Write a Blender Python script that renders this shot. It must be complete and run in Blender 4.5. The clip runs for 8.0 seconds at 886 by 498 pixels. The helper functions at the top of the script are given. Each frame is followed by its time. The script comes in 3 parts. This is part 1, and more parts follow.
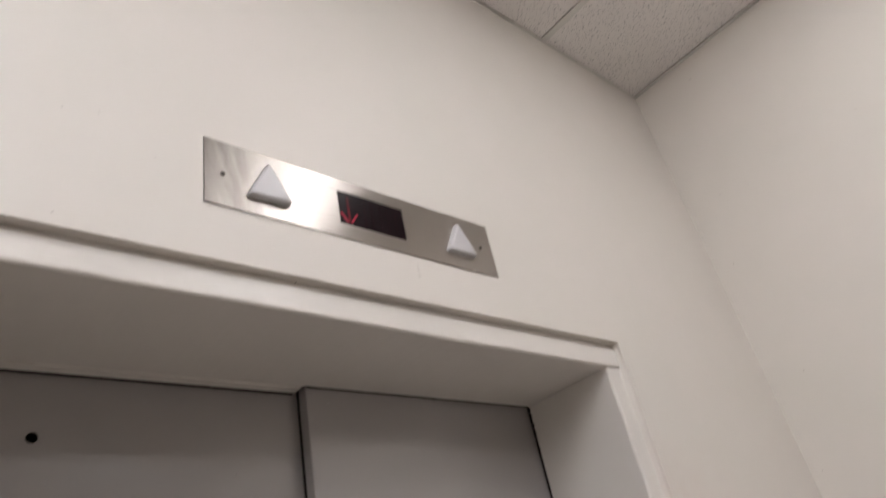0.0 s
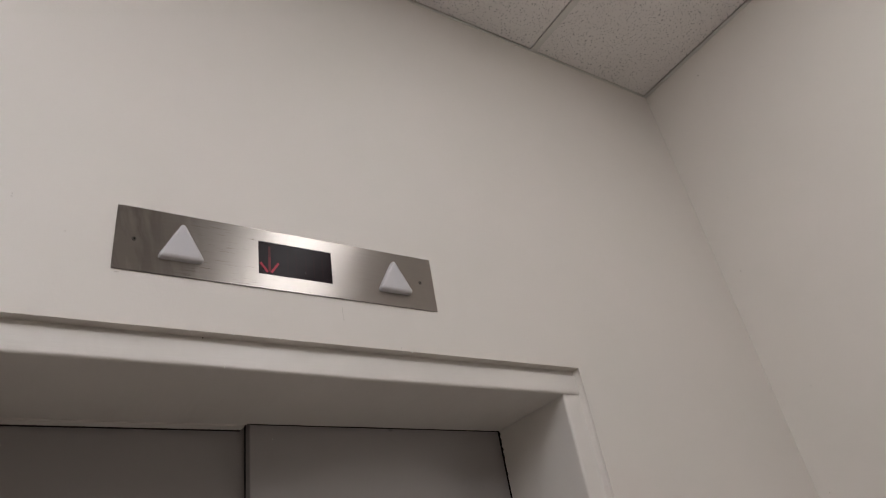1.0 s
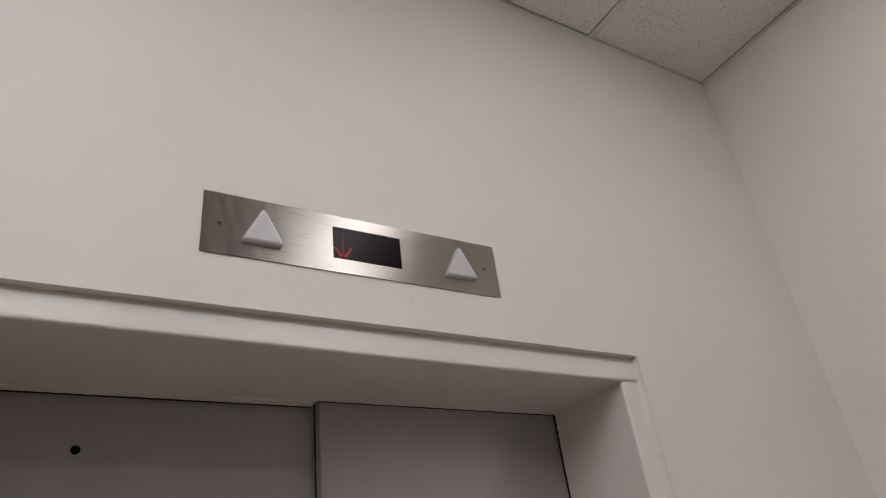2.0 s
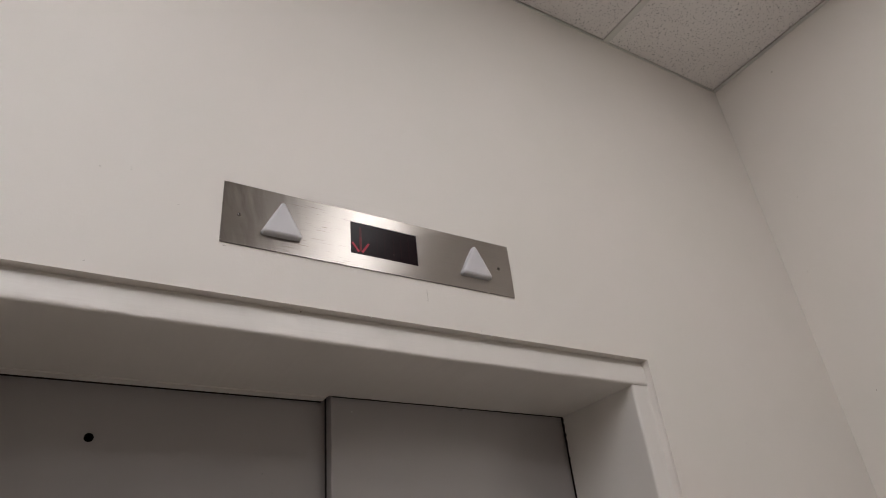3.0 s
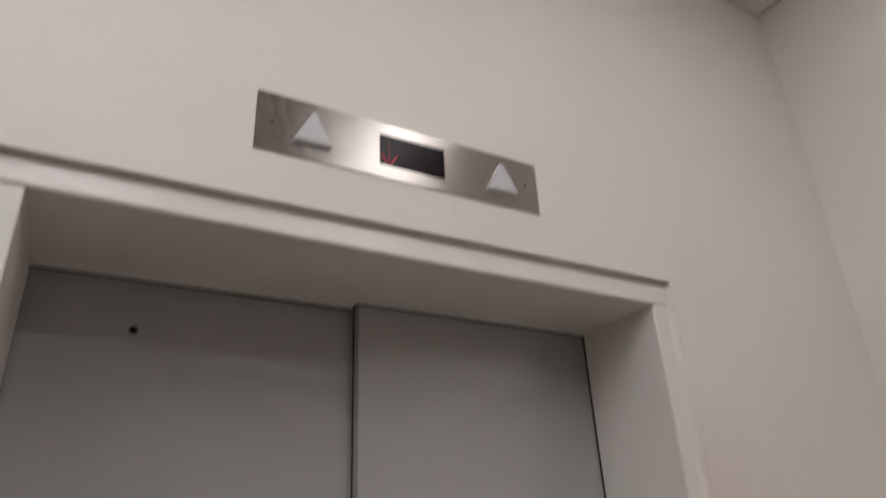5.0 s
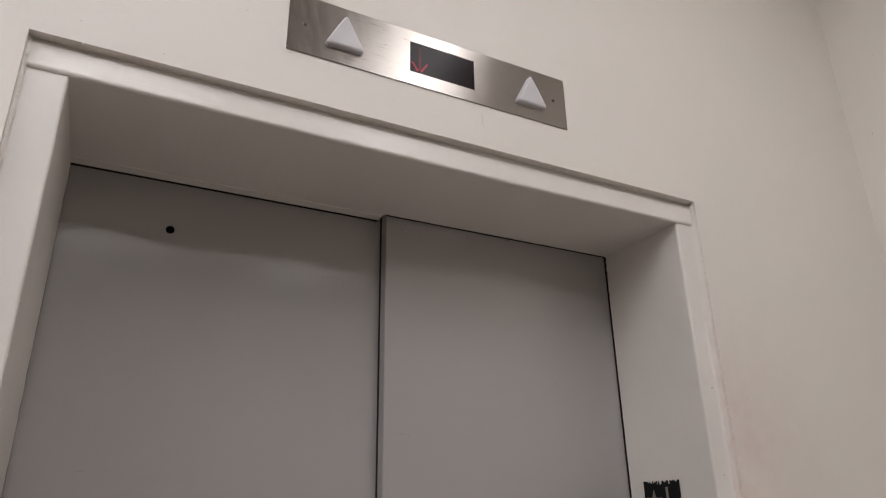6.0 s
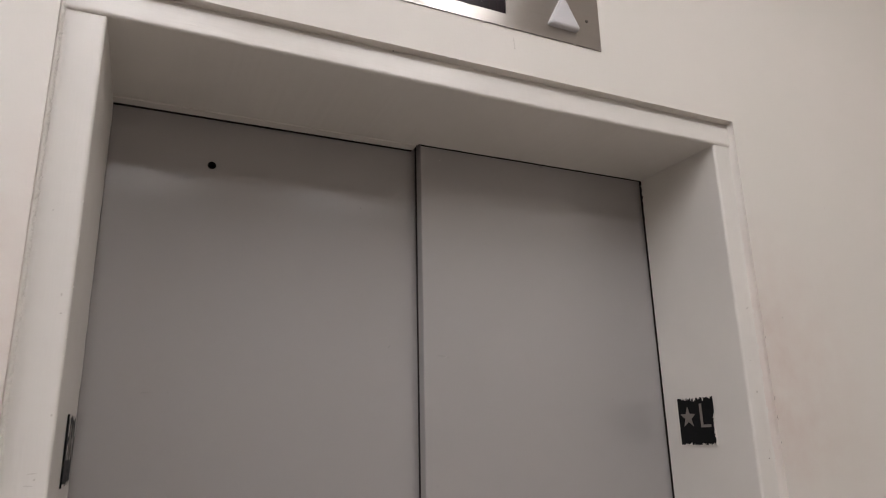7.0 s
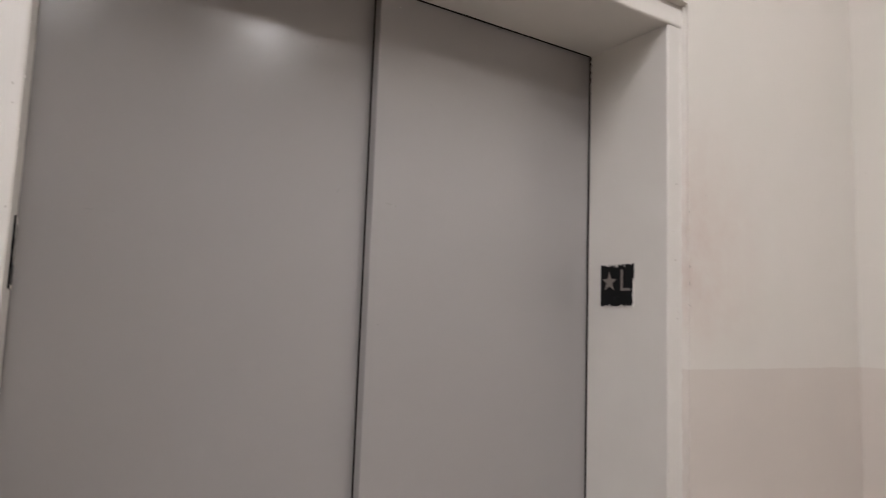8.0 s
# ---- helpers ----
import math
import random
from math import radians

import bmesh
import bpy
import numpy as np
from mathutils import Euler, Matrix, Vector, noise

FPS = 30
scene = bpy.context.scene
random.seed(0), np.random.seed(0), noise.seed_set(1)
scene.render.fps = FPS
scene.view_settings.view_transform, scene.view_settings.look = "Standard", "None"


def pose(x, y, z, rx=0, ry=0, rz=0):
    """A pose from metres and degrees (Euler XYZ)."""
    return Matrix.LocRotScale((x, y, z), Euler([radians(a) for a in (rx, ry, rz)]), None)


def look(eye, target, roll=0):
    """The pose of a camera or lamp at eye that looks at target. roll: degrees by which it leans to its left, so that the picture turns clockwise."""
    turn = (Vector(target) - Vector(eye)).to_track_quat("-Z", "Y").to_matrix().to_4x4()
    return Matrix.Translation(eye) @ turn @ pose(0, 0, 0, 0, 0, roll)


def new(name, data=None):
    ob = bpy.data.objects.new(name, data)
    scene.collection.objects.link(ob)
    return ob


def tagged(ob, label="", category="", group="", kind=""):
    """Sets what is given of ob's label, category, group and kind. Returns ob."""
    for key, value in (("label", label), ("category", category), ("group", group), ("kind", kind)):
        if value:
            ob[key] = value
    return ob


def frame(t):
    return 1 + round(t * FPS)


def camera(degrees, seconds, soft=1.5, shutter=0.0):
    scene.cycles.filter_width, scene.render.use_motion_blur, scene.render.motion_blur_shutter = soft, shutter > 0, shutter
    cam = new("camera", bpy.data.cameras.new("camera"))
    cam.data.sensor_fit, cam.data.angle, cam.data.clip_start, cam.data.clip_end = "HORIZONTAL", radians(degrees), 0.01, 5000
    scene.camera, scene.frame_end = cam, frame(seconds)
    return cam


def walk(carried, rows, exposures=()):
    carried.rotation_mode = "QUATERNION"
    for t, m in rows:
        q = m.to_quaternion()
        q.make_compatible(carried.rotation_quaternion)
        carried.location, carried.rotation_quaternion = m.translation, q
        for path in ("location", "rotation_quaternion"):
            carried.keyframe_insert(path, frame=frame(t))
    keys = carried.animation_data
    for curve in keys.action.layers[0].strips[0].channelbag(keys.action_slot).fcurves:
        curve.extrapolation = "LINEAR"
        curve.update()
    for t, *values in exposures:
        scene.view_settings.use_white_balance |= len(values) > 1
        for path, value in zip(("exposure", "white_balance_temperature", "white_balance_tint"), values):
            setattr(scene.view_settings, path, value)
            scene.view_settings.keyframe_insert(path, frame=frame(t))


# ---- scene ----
cam = camera(67.1, 8.0, soft=1.0, shutter=0.4)
PATH = [
    (0, (-0.63, -0.749, 1.669), (0.62, 0.429, 2.693), -12.9),
    (0.1, (-0.623, -0.769, 1.673), (0.623, 0.390, 2.722), -13.0),
    (0.2, (-0.615, -0.786, 1.672), (0.627, 0.374, 2.726), -13.0),
    (0.3, (-0.597, -0.806, 1.677), (0.648, 0.35, 2.731), -13.6),
    (0.4, (-0.571, -0.832, 1.678), (0.663, 0.330, 2.738), -14.1),
    (0.5, (-0.538, -0.871, 1.678), (0.665, 0.328, 2.735), -13.6),
    (0.6, (-0.505, -0.907, 1.676), (0.652, 0.340, 2.728), -12.0),
    (0.7, (-0.476, -0.936, 1.677), (0.638, 0.349, 2.729), -11.0),
    (0.8, (-0.439, -0.964, 1.678), (0.63, 0.359, 2.73), -10.5),
    (0.9, (-0.417, -0.981, 1.685), (0.628, 0.373, 2.722), -10.4),
    (1, (-0.409, -0.996, 1.685), (0.623, 0.365, 2.726), -10.5),
    (1.2, (-0.402, -1.02, 1.686), (0.597, 0.365, 2.728), -10.0),
    (1.5, (-0.43, -1.016, 1.684), (0.53, 0.401, 2.72), -8.4),
    (1.7, (-0.455, -1.006, 1.688), (0.498, 0.426, 2.707), -8.0),
    (2.8, (-0.506, -0.974, 1.68), (0.451, 0.464, 2.687), -6.3),
    (3, (-0.51, -0.972, 1.682), (0.446, 0.463, 2.695), -6.1),
    (3.5, (-0.517, -0.984, 1.682), (0.421, 0.456, 2.705), -5.5),
    (4, (-0.515, -0.988, 1.682), (0.417, 0.464, 2.693), -4.5),
    (4.5, (-0.513, -0.978, 1.677), (0.423, 0.481, 2.674), -4.1),
    (4.7, (-0.51, -0.977, 1.668), (0.428, 0.497, 2.642), -4.2),
    (4.8, (-0.51, -0.978, 1.663), (0.435, 0.507, 2.614), -4.4),
    (4.9, (-0.505, -0.986, 1.643), (0.42, 0.531, 2.561), -3.9),
    (5, (-0.504, -0.98, 1.624), (0.4, 0.584, 2.481), -2.9),
    (5.1, (-0.508, -0.968, 1.604), (0.381, 0.631, 2.412), -1.7),
    (5.2, (-0.52, -0.958, 1.589), (0.374, 0.648, 2.379), -1.1),
    (6.3, (-0.517, -0.964, 1.537), (0.354, 0.706, 2.209), -1.2),
    (6.5, (-0.513, -0.97, 1.535), (0.355, 0.723, 2.152), -1.6),
    (7, (-0.529, -0.979, 1.528), (0.286, 0.769, 2.056), -1.4),
    (7.2, (-0.549, -0.967, 1.52), (0.278, 0.78, 2.034), -1.5),
    (7.3, (-0.557, -0.961, 1.519), (0.303, 0.777, 2.009), -1.2),
    (7.5, (-0.549, -0.966, 1.497), (0.349, 0.776, 1.899), -0.2),
    (7.6, (-0.550, -0.971, 1.481), (0.352, 0.779, 1.837), 0.8),
    (7.7, (-0.554, -0.976, 1.455), (0.357, 0.775, 1.779), 2.4),
    (7.8, (-0.557, -0.974, 1.434), (0.383, 0.768, 1.718), 3.0),
    (7.9, (-0.575, -0.965, 1.436), (0.426, 0.750, 1.671), 2.6),
    (8, (-0.598, -0.952, 1.44), (0.471, 0.725, 1.653), 2.0),
]
walk(cam, [(t, look(eye, target, roll)) for t, eye, target, roll in PATH], exposures=[(0, 0.50), (0.4, 0.27), (1.0, 0.02), (3.0, 0.06), (5.0, 0.09), (6.5, 0.44), (7.5, 0.55), (8.0, 0.67)])

# ---------------------------------------------------------------- world
world = bpy.data.worlds.new("world")
scene.world = world
world.use_nodes = True
world.node_tree.nodes["Background"].inputs[0].default_value = (0.05, 0.047, 0.043, 1)
world.node_tree.nodes["Background"].inputs[1].default_value = 0.05

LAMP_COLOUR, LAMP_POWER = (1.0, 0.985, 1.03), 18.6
DIM_COLOUR, DIM_SHARE, BRIGHT_SHARE = (1.0, 0.973, 0.985), 0.76, 1.55   # tuned outputs: dimmer by the side wall, brighter at the back row's far end
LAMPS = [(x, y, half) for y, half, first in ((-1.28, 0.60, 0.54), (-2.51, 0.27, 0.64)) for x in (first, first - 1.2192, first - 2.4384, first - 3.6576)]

# ---------------------------------------------------------------- plan, metres
WALL_E, WALL_W, WALL_S, CEIL = 1.392, -3.9, -6.2, 3.311
OPEN_L, OPEN_R, OPEN_T = -0.6096, 0.6096, 2.134          # clear opening
LEAN = 0.0060                                               # the slow panel's jamb closes in by this much towards the back
CUT_L, CUT_R, CUT_T = -0.669, 0.659, 2.191                # hole in the plaster
FACE = 0.018                                              # casing set back from the plaster
FAST, SLOW = 0.2665, 0.3005                                 # faces of the two door panels
DADO = 1.352


# ---------------------------------------------------------------- materials
def nodes_of(name):
    m = bpy.data.materials.new(name)
    m.use_nodes = True
    nt = m.node_tree
    return m, nt, nt.nodes["Principled BSDF"]


def place(nt, stretch=(1, 1, 1)):
    tc = nt.nodes.new("ShaderNodeTexCoord")
    mp = nt.nodes.new("ShaderNodeMapping")
    mp.inputs["Scale"].default_value = stretch
    nt.links.new(tc.outputs["Object"], mp.inputs["Vector"])
    return mp.outputs["Vector"]


def grain(nt, vec, scale, detail=3.0, rough=0.55):
    n = nt.nodes.new("ShaderNodeTexNoise")
    n.inputs["Scale"].default_value = scale
    n.inputs["Detail"].default_value = detail
    n.inputs["Roughness"].default_value = rough
    nt.links.new(vec, n.inputs["Vector"])
    return n.outputs["Fac"]


def span(nt, fac, a, b, lo=0.0, hi=1.0):
    n = nt.nodes.new("ShaderNodeMapRange")
    n.inputs["From Min"].default_value, n.inputs["From Max"].default_value = a, b
    n.inputs["To Min"].default_value, n.inputs["To Max"].default_value = lo, hi
    nt.links.new(fac, n.inputs["Value"])
    return n.outputs["Result"]


def mixed(nt, fac, a, b):
    n = nt.nodes.new("ShaderNodeMix")
    n.data_type = "RGBA"
    for sock, v in ((n.inputs[0], fac), (n.inputs[6], a), (n.inputs[7], b)):
        if isinstance(v, bpy.types.NodeSocket):
            nt.links.new(v, sock)
        else:
            sock.default_value = v if not isinstance(v, tuple) else (*v, 1)[:4]
    return n.outputs[2]


def times(nt, a, b, op="MULTIPLY"):
    n = nt.nodes.new("ShaderNodeMath")
    n.operation = op
    for sock, v in ((n.inputs[0], a), (n.inputs[1], b)):
        if isinstance(v, bpy.types.NodeSocket):
            nt.links.new(v, sock)
        else:
            sock.default_value = v
    return n.outputs[0]


def relief(nt, bsdf, height, strength, distance=0.002):
    n = nt.nodes.new("ShaderNodeBump")
    n.inputs["Strength"].default_value = strength
    n.inputs["Distance"].default_value = distance
    nt.links.new(height, n.inputs["Height"])
    nt.links.new(n.outputs["Normal"], bsdf.inputs["Normal"])


def paint(name, colour, rough, nap=220.0, nap_strength=0.15, wave=0.0, specks=None, mottling=0.04, gloss_vary=1.0, stroke=(1, 1, 1)):
    """Brushed or rolled paint: faint mottling, nap, sparse specks."""
    m, nt, b = nodes_of(name)
    v = place(nt)
    c2 = tuple(min(1, x * (1 + mottling)) for x in colour)
    c1 = tuple(x * (1 - mottling) for x in colour)
    col = mixed(nt, span(nt, grain(nt, v, 5.0, 4), 0.3, 0.7), c1, c2)
    if specks:
        col = mixed(nt, span(nt, grain(nt, v, 90.0, 2, 0.5), specks[0], specks[0] + 0.01, 0, 0.75), col, specks[1])
    nt.links.new(col, b.inputs["Base Color"])
    nt.links.new(span(nt, grain(nt, v, 9.0, 4), 0.3, 0.7, rough - 0.04 * gloss_vary, rough + 0.05 * gloss_vary), b.inputs["Roughness"])
    fine = grain(nt, place(nt, stroke), nap, 2)             # brush strokes run along the piece
    h = times(nt, fine, times(nt, grain(nt, v, 6.0, 1), wave), "ADD") if wave else times(nt, fine, grain(nt, v, 3.0, 2), "ADD")
    relief(nt, b, h, nap_strength)
    return m


def wall_paint():
    """Eggshell wall paint with the darker dado coat below a hand-cut line."""
    m, nt, b = nodes_of("wall_paint")
    v = place(nt)
    sep = nt.nodes.new("ShaderNodeSeparateXYZ")
    nt.links.new(v, sep.inputs[0])
    z = times(nt, sep.outputs[2], times(nt, grain(nt, v, 14.0, 3), 0.008), "ADD")
    low = span(nt, z, DADO + 0.005, DADO + 0.003)
    upper = mixed(nt, span(nt, grain(nt, v, 2.2, 4), 0.3, 0.7), (0.708, 0.674, 0.620), (0.748, 0.700, 0.653))
    lower = mixed(nt, span(nt, grain(nt, v, 4.0, 4), 0.3, 0.7), (0.638, 0.577, 0.529), (0.673, 0.610, 0.559))
    col = mixed(nt, low, upper, lower)
    # rubbed pinkish patch beside the opening
    gx = span(nt, sep.outputs[0], 0.66, 0.98, 1, 0)
    gx = times(nt, gx, span(nt, sep.outputs[0], 0.64, 0.66))
    gz = times(nt, span(nt, sep.outputs[2], 1.36, 1.48), span(nt, sep.outputs[2], 1.70, 2.0, 1, 0))
    gx = times(nt, gx, times(nt, span(nt, sep.outputs[0], -0.95, -0.70), span(nt, sep.outputs[0], -0.66, -0.64, 0.8, 0)), "ADD")
    smear = times(nt, times(nt, gx, gz), span(nt, grain(nt, v, 16.0, 5), 0.35, 0.70, 0.35, 1.0))
    col = mixed(nt, smear, col, (0.655, 0.555, 0.505))
    dots = span(nt, grain(nt, v, 55.0, 1, 0.4), 0.83, 0.84, 0, 0.6)
    col = mixed(nt, dots, col, (0.34, 0.29, 0.25))
    nt.links.new(col, b.inputs["Base Color"])
    nt.links.new(span(nt, grain(nt, v, 8.0, 4), 0.3, 0.7, 0.50, 0.62), b.inputs["Roughness"])
    h = times(nt, grain(nt, v, 160.0, 3), times(nt, grain(nt, v, 4.0, 2), 3.0), "ADD")
    h = times(nt, h, times(nt, low, -0.8), "ADD")
    relief(nt, b, h, 0.12)
    return m


def brushed_steel():
    """Horizontally brushed stainless steel with wiped smudges and fine scratches."""
    m, nt, b = nodes_of("brushed_steel")
    w = place(nt)
    sep = nt.nodes.new("ShaderNodeSeparateXYZ")
    nt.links.new(w, sep.inputs[0])
    fine = grain(nt, place(nt, (2.0, 1.0, 420.0)), 5.0, 4)
    drag = span(nt, grain(nt, place(nt, (7.0, 1.0, 160.0)), 3.0, 3), 0.56, 0.70)
    # dried upright runs at one end, rubbed streaks beside the first triangle
    end = span(nt, sep.outputs[0], -0.27, -0.15, 1.0, 0.04)
    lean = nt.nodes.new("ShaderNodeCombineXYZ")             # wiped strokes lean and bend a little
    bend = times(nt, times(nt, sep.outputs[2], 0.22), times(nt, grain(nt, w, 9.0, 2), 0.02), "ADD")
    nt.links.new(times(nt, times(nt, sep.outputs[0], bend, "ADD"), 46.0), lean.inputs[0])
    nt.links.new(times(nt, sep.outputs[2], 8.0), lean.inputs[2])
    smudge = times(nt, span(nt, grain(nt, lean.outputs[0], 1.0, 2), 0.44, 0.58), end)
    haze = times(nt, span(nt, grain(nt, lean.outputs[0], 1.7, 3), 0.50, 0.68), end)
    rub = times(nt, span(nt, sep.outputs[0], -0.24, -0.16), span(nt, sep.outputs[0], -0.08, -0.02, 1, 0.03))
    rub = times(nt, rub, span(nt, grain(nt, place(nt, (13.0, 1.0, 330.0)), 1.4, 4), 0.57, 0.64))
    rub = times(nt, rub, span(nt, grain(nt, place(nt, (11.0, 1.0, 24.0)), 1.6, 3), 0.46, 0.60))
    cloud = span(nt, grain(nt, w, 14.0, 4), 0.35, 0.68)
    col = mixed(nt, fine, (0.358, 0.334, 0.309), (0.475, 0.444, 0.411))
    col = mixed(nt, times(nt, smudge, 0.45), col, (0.25, 0.225, 0.205))
    col = mixed(nt, times(nt, haze, 0.38), col, (0.56, 0.53, 0.495))
    col = mixed(nt, times(nt, rub, 0.9), col, (0.19, 0.165, 0.14))
    nt.links.new(col, b.inputs["Base Color"])
    b.inputs["Metallic"].default_value = 1.0
    r = times(nt, span(nt, fine, 0.3, 0.7, 0.292, 0.318), times(nt, smudge, 0.06), "ADD")
    r = times(nt, r, times(nt, cloud, 0.035), "ADD")
    r = times(nt, r, times(nt, drag, 0.08), "ADD")
    nt.links.new(r, b.inputs["Roughness"])
    b.inputs["Anisotropic"].default_value = 0.90
    t = nt.nodes.new("ShaderNodeTangent")
    t.direction_type, t.uv_map = "UV_MAP", "brush"
    nt.links.new(t.outputs[0], b.inputs["Tangent"])
    relief(nt, b, times(nt, times(nt, fine, 0.6), times(nt, grain(nt, w, 11.0, 2), 0.7), "ADD"), 0.09, 0.001)
    return m


def plain(name, colour, rough, metal=0.0, scale=60.0, vary=0.08, bump=0.05, glow=None):
    m, nt, b = nodes_of(name)
    v = place(nt)
    f = grain(nt, v, scale, 3)
    nt.links.new(mixed(nt, f, tuple(c * (1 - vary) for c in colour), tuple(min(1, c * (1 + vary)) for c in colour)), b.inputs["Base Color"])
    nt.links.new(span(nt, f, 0.3, 0.7, max(0.02, rough * 0.85), rough * 1.15), b.inputs["Roughness"])
    b.inputs["Metallic"].default_value = metal
    if bump:
        relief(nt, b, f, bump)
    if glow:
        b.inputs["Emission Color"].default_value = (*glow[0], 1)
        b.inputs["Emission Strength"].default_value = glow[1]
    return m


def acoustic_tile():
    """Mineral-fibre tile: off-white, with scattered dark fissures and pinholes."""
    m, nt, b = nodes_of("acoustic_tile")
    v = place(nt)
    warp = nt.nodes.new("ShaderNodeTexNoise")
    warp.inputs["Scale"].default_value = 70.0
    nt.links.new(v, warp.inputs["Vector"])
    add = nt.nodes.new("ShaderNodeMixRGB")
    add.blend_type, add.inputs[0].default_value = "ADD", 0.014
    nt.links.new(v, add.inputs[1])
    nt.links.new(warp.outputs["Color"], add.inputs[2])
    holes = []
    for scale, size, keep in ((105.0, 0.25, 0.30), (175.0, 0.28, 0.25)):
        vo = nt.nodes.new("ShaderNodeTexVoronoi")
        vo.inputs["Scale"].default_value = scale
        nt.links.new(add.outputs[0], vo.inputs["Vector"])
        sep = nt.nodes.new("ShaderNodeSeparateColor")
        nt.links.new(vo.outputs["Color"], sep.inputs[0])
        spot = span(nt, vo.outputs["Distance"], size - 0.06, size, 1, 0)
        holes.append(times(nt, spot, span(nt, sep.outputs[0], keep, keep + 0.35)))
    pit = times(nt, holes[0], holes[1], "MAXIMUM")
    base = mixed(nt, span(nt, grain(nt, v, 3.0, 4), 0.3, 0.7), (0.80, 0.768, 0.745), (0.86, 0.828, 0.805))
    nt.links.new(mixed(nt, times(nt, pit, 0.72), base, (0.13, 0.13, 0.135)), b.inputs["Base Color"])
    b.inputs["Roughness"].default_value = 0.9
    relief(nt, b, times(nt, times(nt, pit, -1.5), grain(nt, v, 260.0, 3), "ADD"), 0.5)
    return m


def glowing(name, colour, strength):
    m, nt, b = nodes_of(name)
    b.inputs["Base Color"].default_value = (0.8, 0.8, 0.78, 1)
    b.inputs["Emission Color"].default_value = (*colour, 1)
    b.inputs["Emission Strength"].default_value = strength
    return m


WALL = wall_paint()
CASING = paint("casing_enamel", (0.71, 0.675, 0.632), 0.345, nap=90.0, nap_strength=0.16, wave=2.5, mottling=0.03)
HEAD_ENAMEL = paint("head_enamel", (0.71, 0.675, 0.632), 0.345, nap=240.0, nap_strength=0.11, wave=3.0, mottling=0.03, stroke=(0.07, 1, 1))
JAMB_ENAMEL = paint("jamb_enamel", (0.71, 0.675, 0.632), 0.345, nap=240.0, nap_strength=0.09, wave=3.0, mottling=0.03, stroke=(1, 1, 0.07))
BEAD = paint("bead_enamel", (0.74, 0.71, 0.66), 0.32, nap=300.0, nap_strength=0.25, wave=2.5, mottling=0.03)
DOOR = paint("door_enamel", (0.357, 0.336, 0.330), 0.205, nap=9.0, nap_strength=0.010, wave=0.5, mottling=0.006, gloss_vary=0.0)
DOOR.node_tree.nodes["Principled BSDF"].inputs["IOR"].default_value = 1.87
STEEL = brushed_steel()
TILE = acoustic_tile()
GRID = plain("grid_enamel", (0.70, 0.69, 0.65), 0.5, scale=12, vary=0.05, bump=0)
DARK = plain("shaft_dark", (0.02, 0.019, 0.018), 0.8)
HOLE = plain("hole_black", (0.006, 0.006, 0.006), 0.9, bump=0)
LENS = plain("milky_acrylic", (0.55, 0.538, 0.552), 0.33, scale=8, vary=0.02, bump=0.0)
LENS.node_tree.nodes["Principled BSDF"].inputs["Subsurface Weight"].default_value = 0.25
LENS.node_tree.nodes["Principled BSDF"].inputs["Subsurface Radius"].default_value = (0.004, 0.004, 0.004)
SMOKED = plain("smoked_window", (0.010, 0.0045, 0.0060), 0.24, scale=30, vary=0.2, bump=0.0)
SMOKED.node_tree.nodes["Principled BSDF"].inputs["IOR"].default_value = 1.17
SEGMENT = plain("lit_segment", (0.06, 0.004, 0.008), 0.24, bump=0, glow=((0.9, 0.075, 0.13), 0.20))
SEGMENT_DIM = plain("dim_segment", (0.04, 0.004, 0.006), 0.24, bump=0, glow=((0.9, 0.08, 0.12), 0.06))
SEGMENT_FAINT = plain("faint_segment", (0.03, 0.005, 0.006), 0.24, bump=0, glow=((0.9, 0.12, 0.15), 0.032))
for lit in (SEGMENT, SEGMENT_DIM, SEGMENT_FAINT):
    lit.node_tree.nodes["Principled BSDF"].inputs["IOR"].default_value = 1.17
SEGMENT_OFF = plain("unlit_segment", (0.0135, 0.0046, 0.0062), 0.24, bump=0)
SEGMENT_OFF.node_tree.nodes["Principled BSDF"].inputs["IOR"].default_value = 1.165
SCREW = plain("screw_steel", (0.19, 0.175, 0.16), 0.3, metal=1.0, bump=0)
SIGN = plain("sign_black", (0.006, 0.006, 0.0065), 0.55, scale=90, vary=0.3, bump=0.1)
SIGN.node_tree.nodes["Principled BSDF"].inputs["IOR"].default_value = 1.28
SIGN_METAL = plain("sign_metal", (0.27, 0.245, 0.22), 0.42, metal=0.6, scale=150, vary=0.15, bump=0.1)
FLOOR = plain("floor_vinyl", (0.318, 0.290, 0.254), 0.45, scale=9, vary=0.12, bump=0.05)
TRIM = plain("lamp_trim", (0.75, 0.74, 0.72), 0.4, bump=0)
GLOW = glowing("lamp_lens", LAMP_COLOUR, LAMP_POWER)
# same lens with output lowered or raised to balance brightness across the room
GLOW_DIM = glowing("dimmed_lamp_lens", DIM_COLOUR, LAMP_POWER * DIM_SHARE)
GLOW_BRIGHT = glowing("boosted_lamp_lens", LAMP_COLOUR, LAMP_POWER * BRIGHT_SHARE)
NICK = plain("nick_brown", (0.24, 0.20, 0.18), 0.7, bump=0)
CRACK = plain("paint_crack", (0.55, 0.51, 0.465), 0.6, bump=0)
# near-black standing in for shade in the door clearances, also colours the jamb chips
SHADOWLINE = plain("gap_shade", (0.026, 0.022, 0.020), 0.9, bump=0)
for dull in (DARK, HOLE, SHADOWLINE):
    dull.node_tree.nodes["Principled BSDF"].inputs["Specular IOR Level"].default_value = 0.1


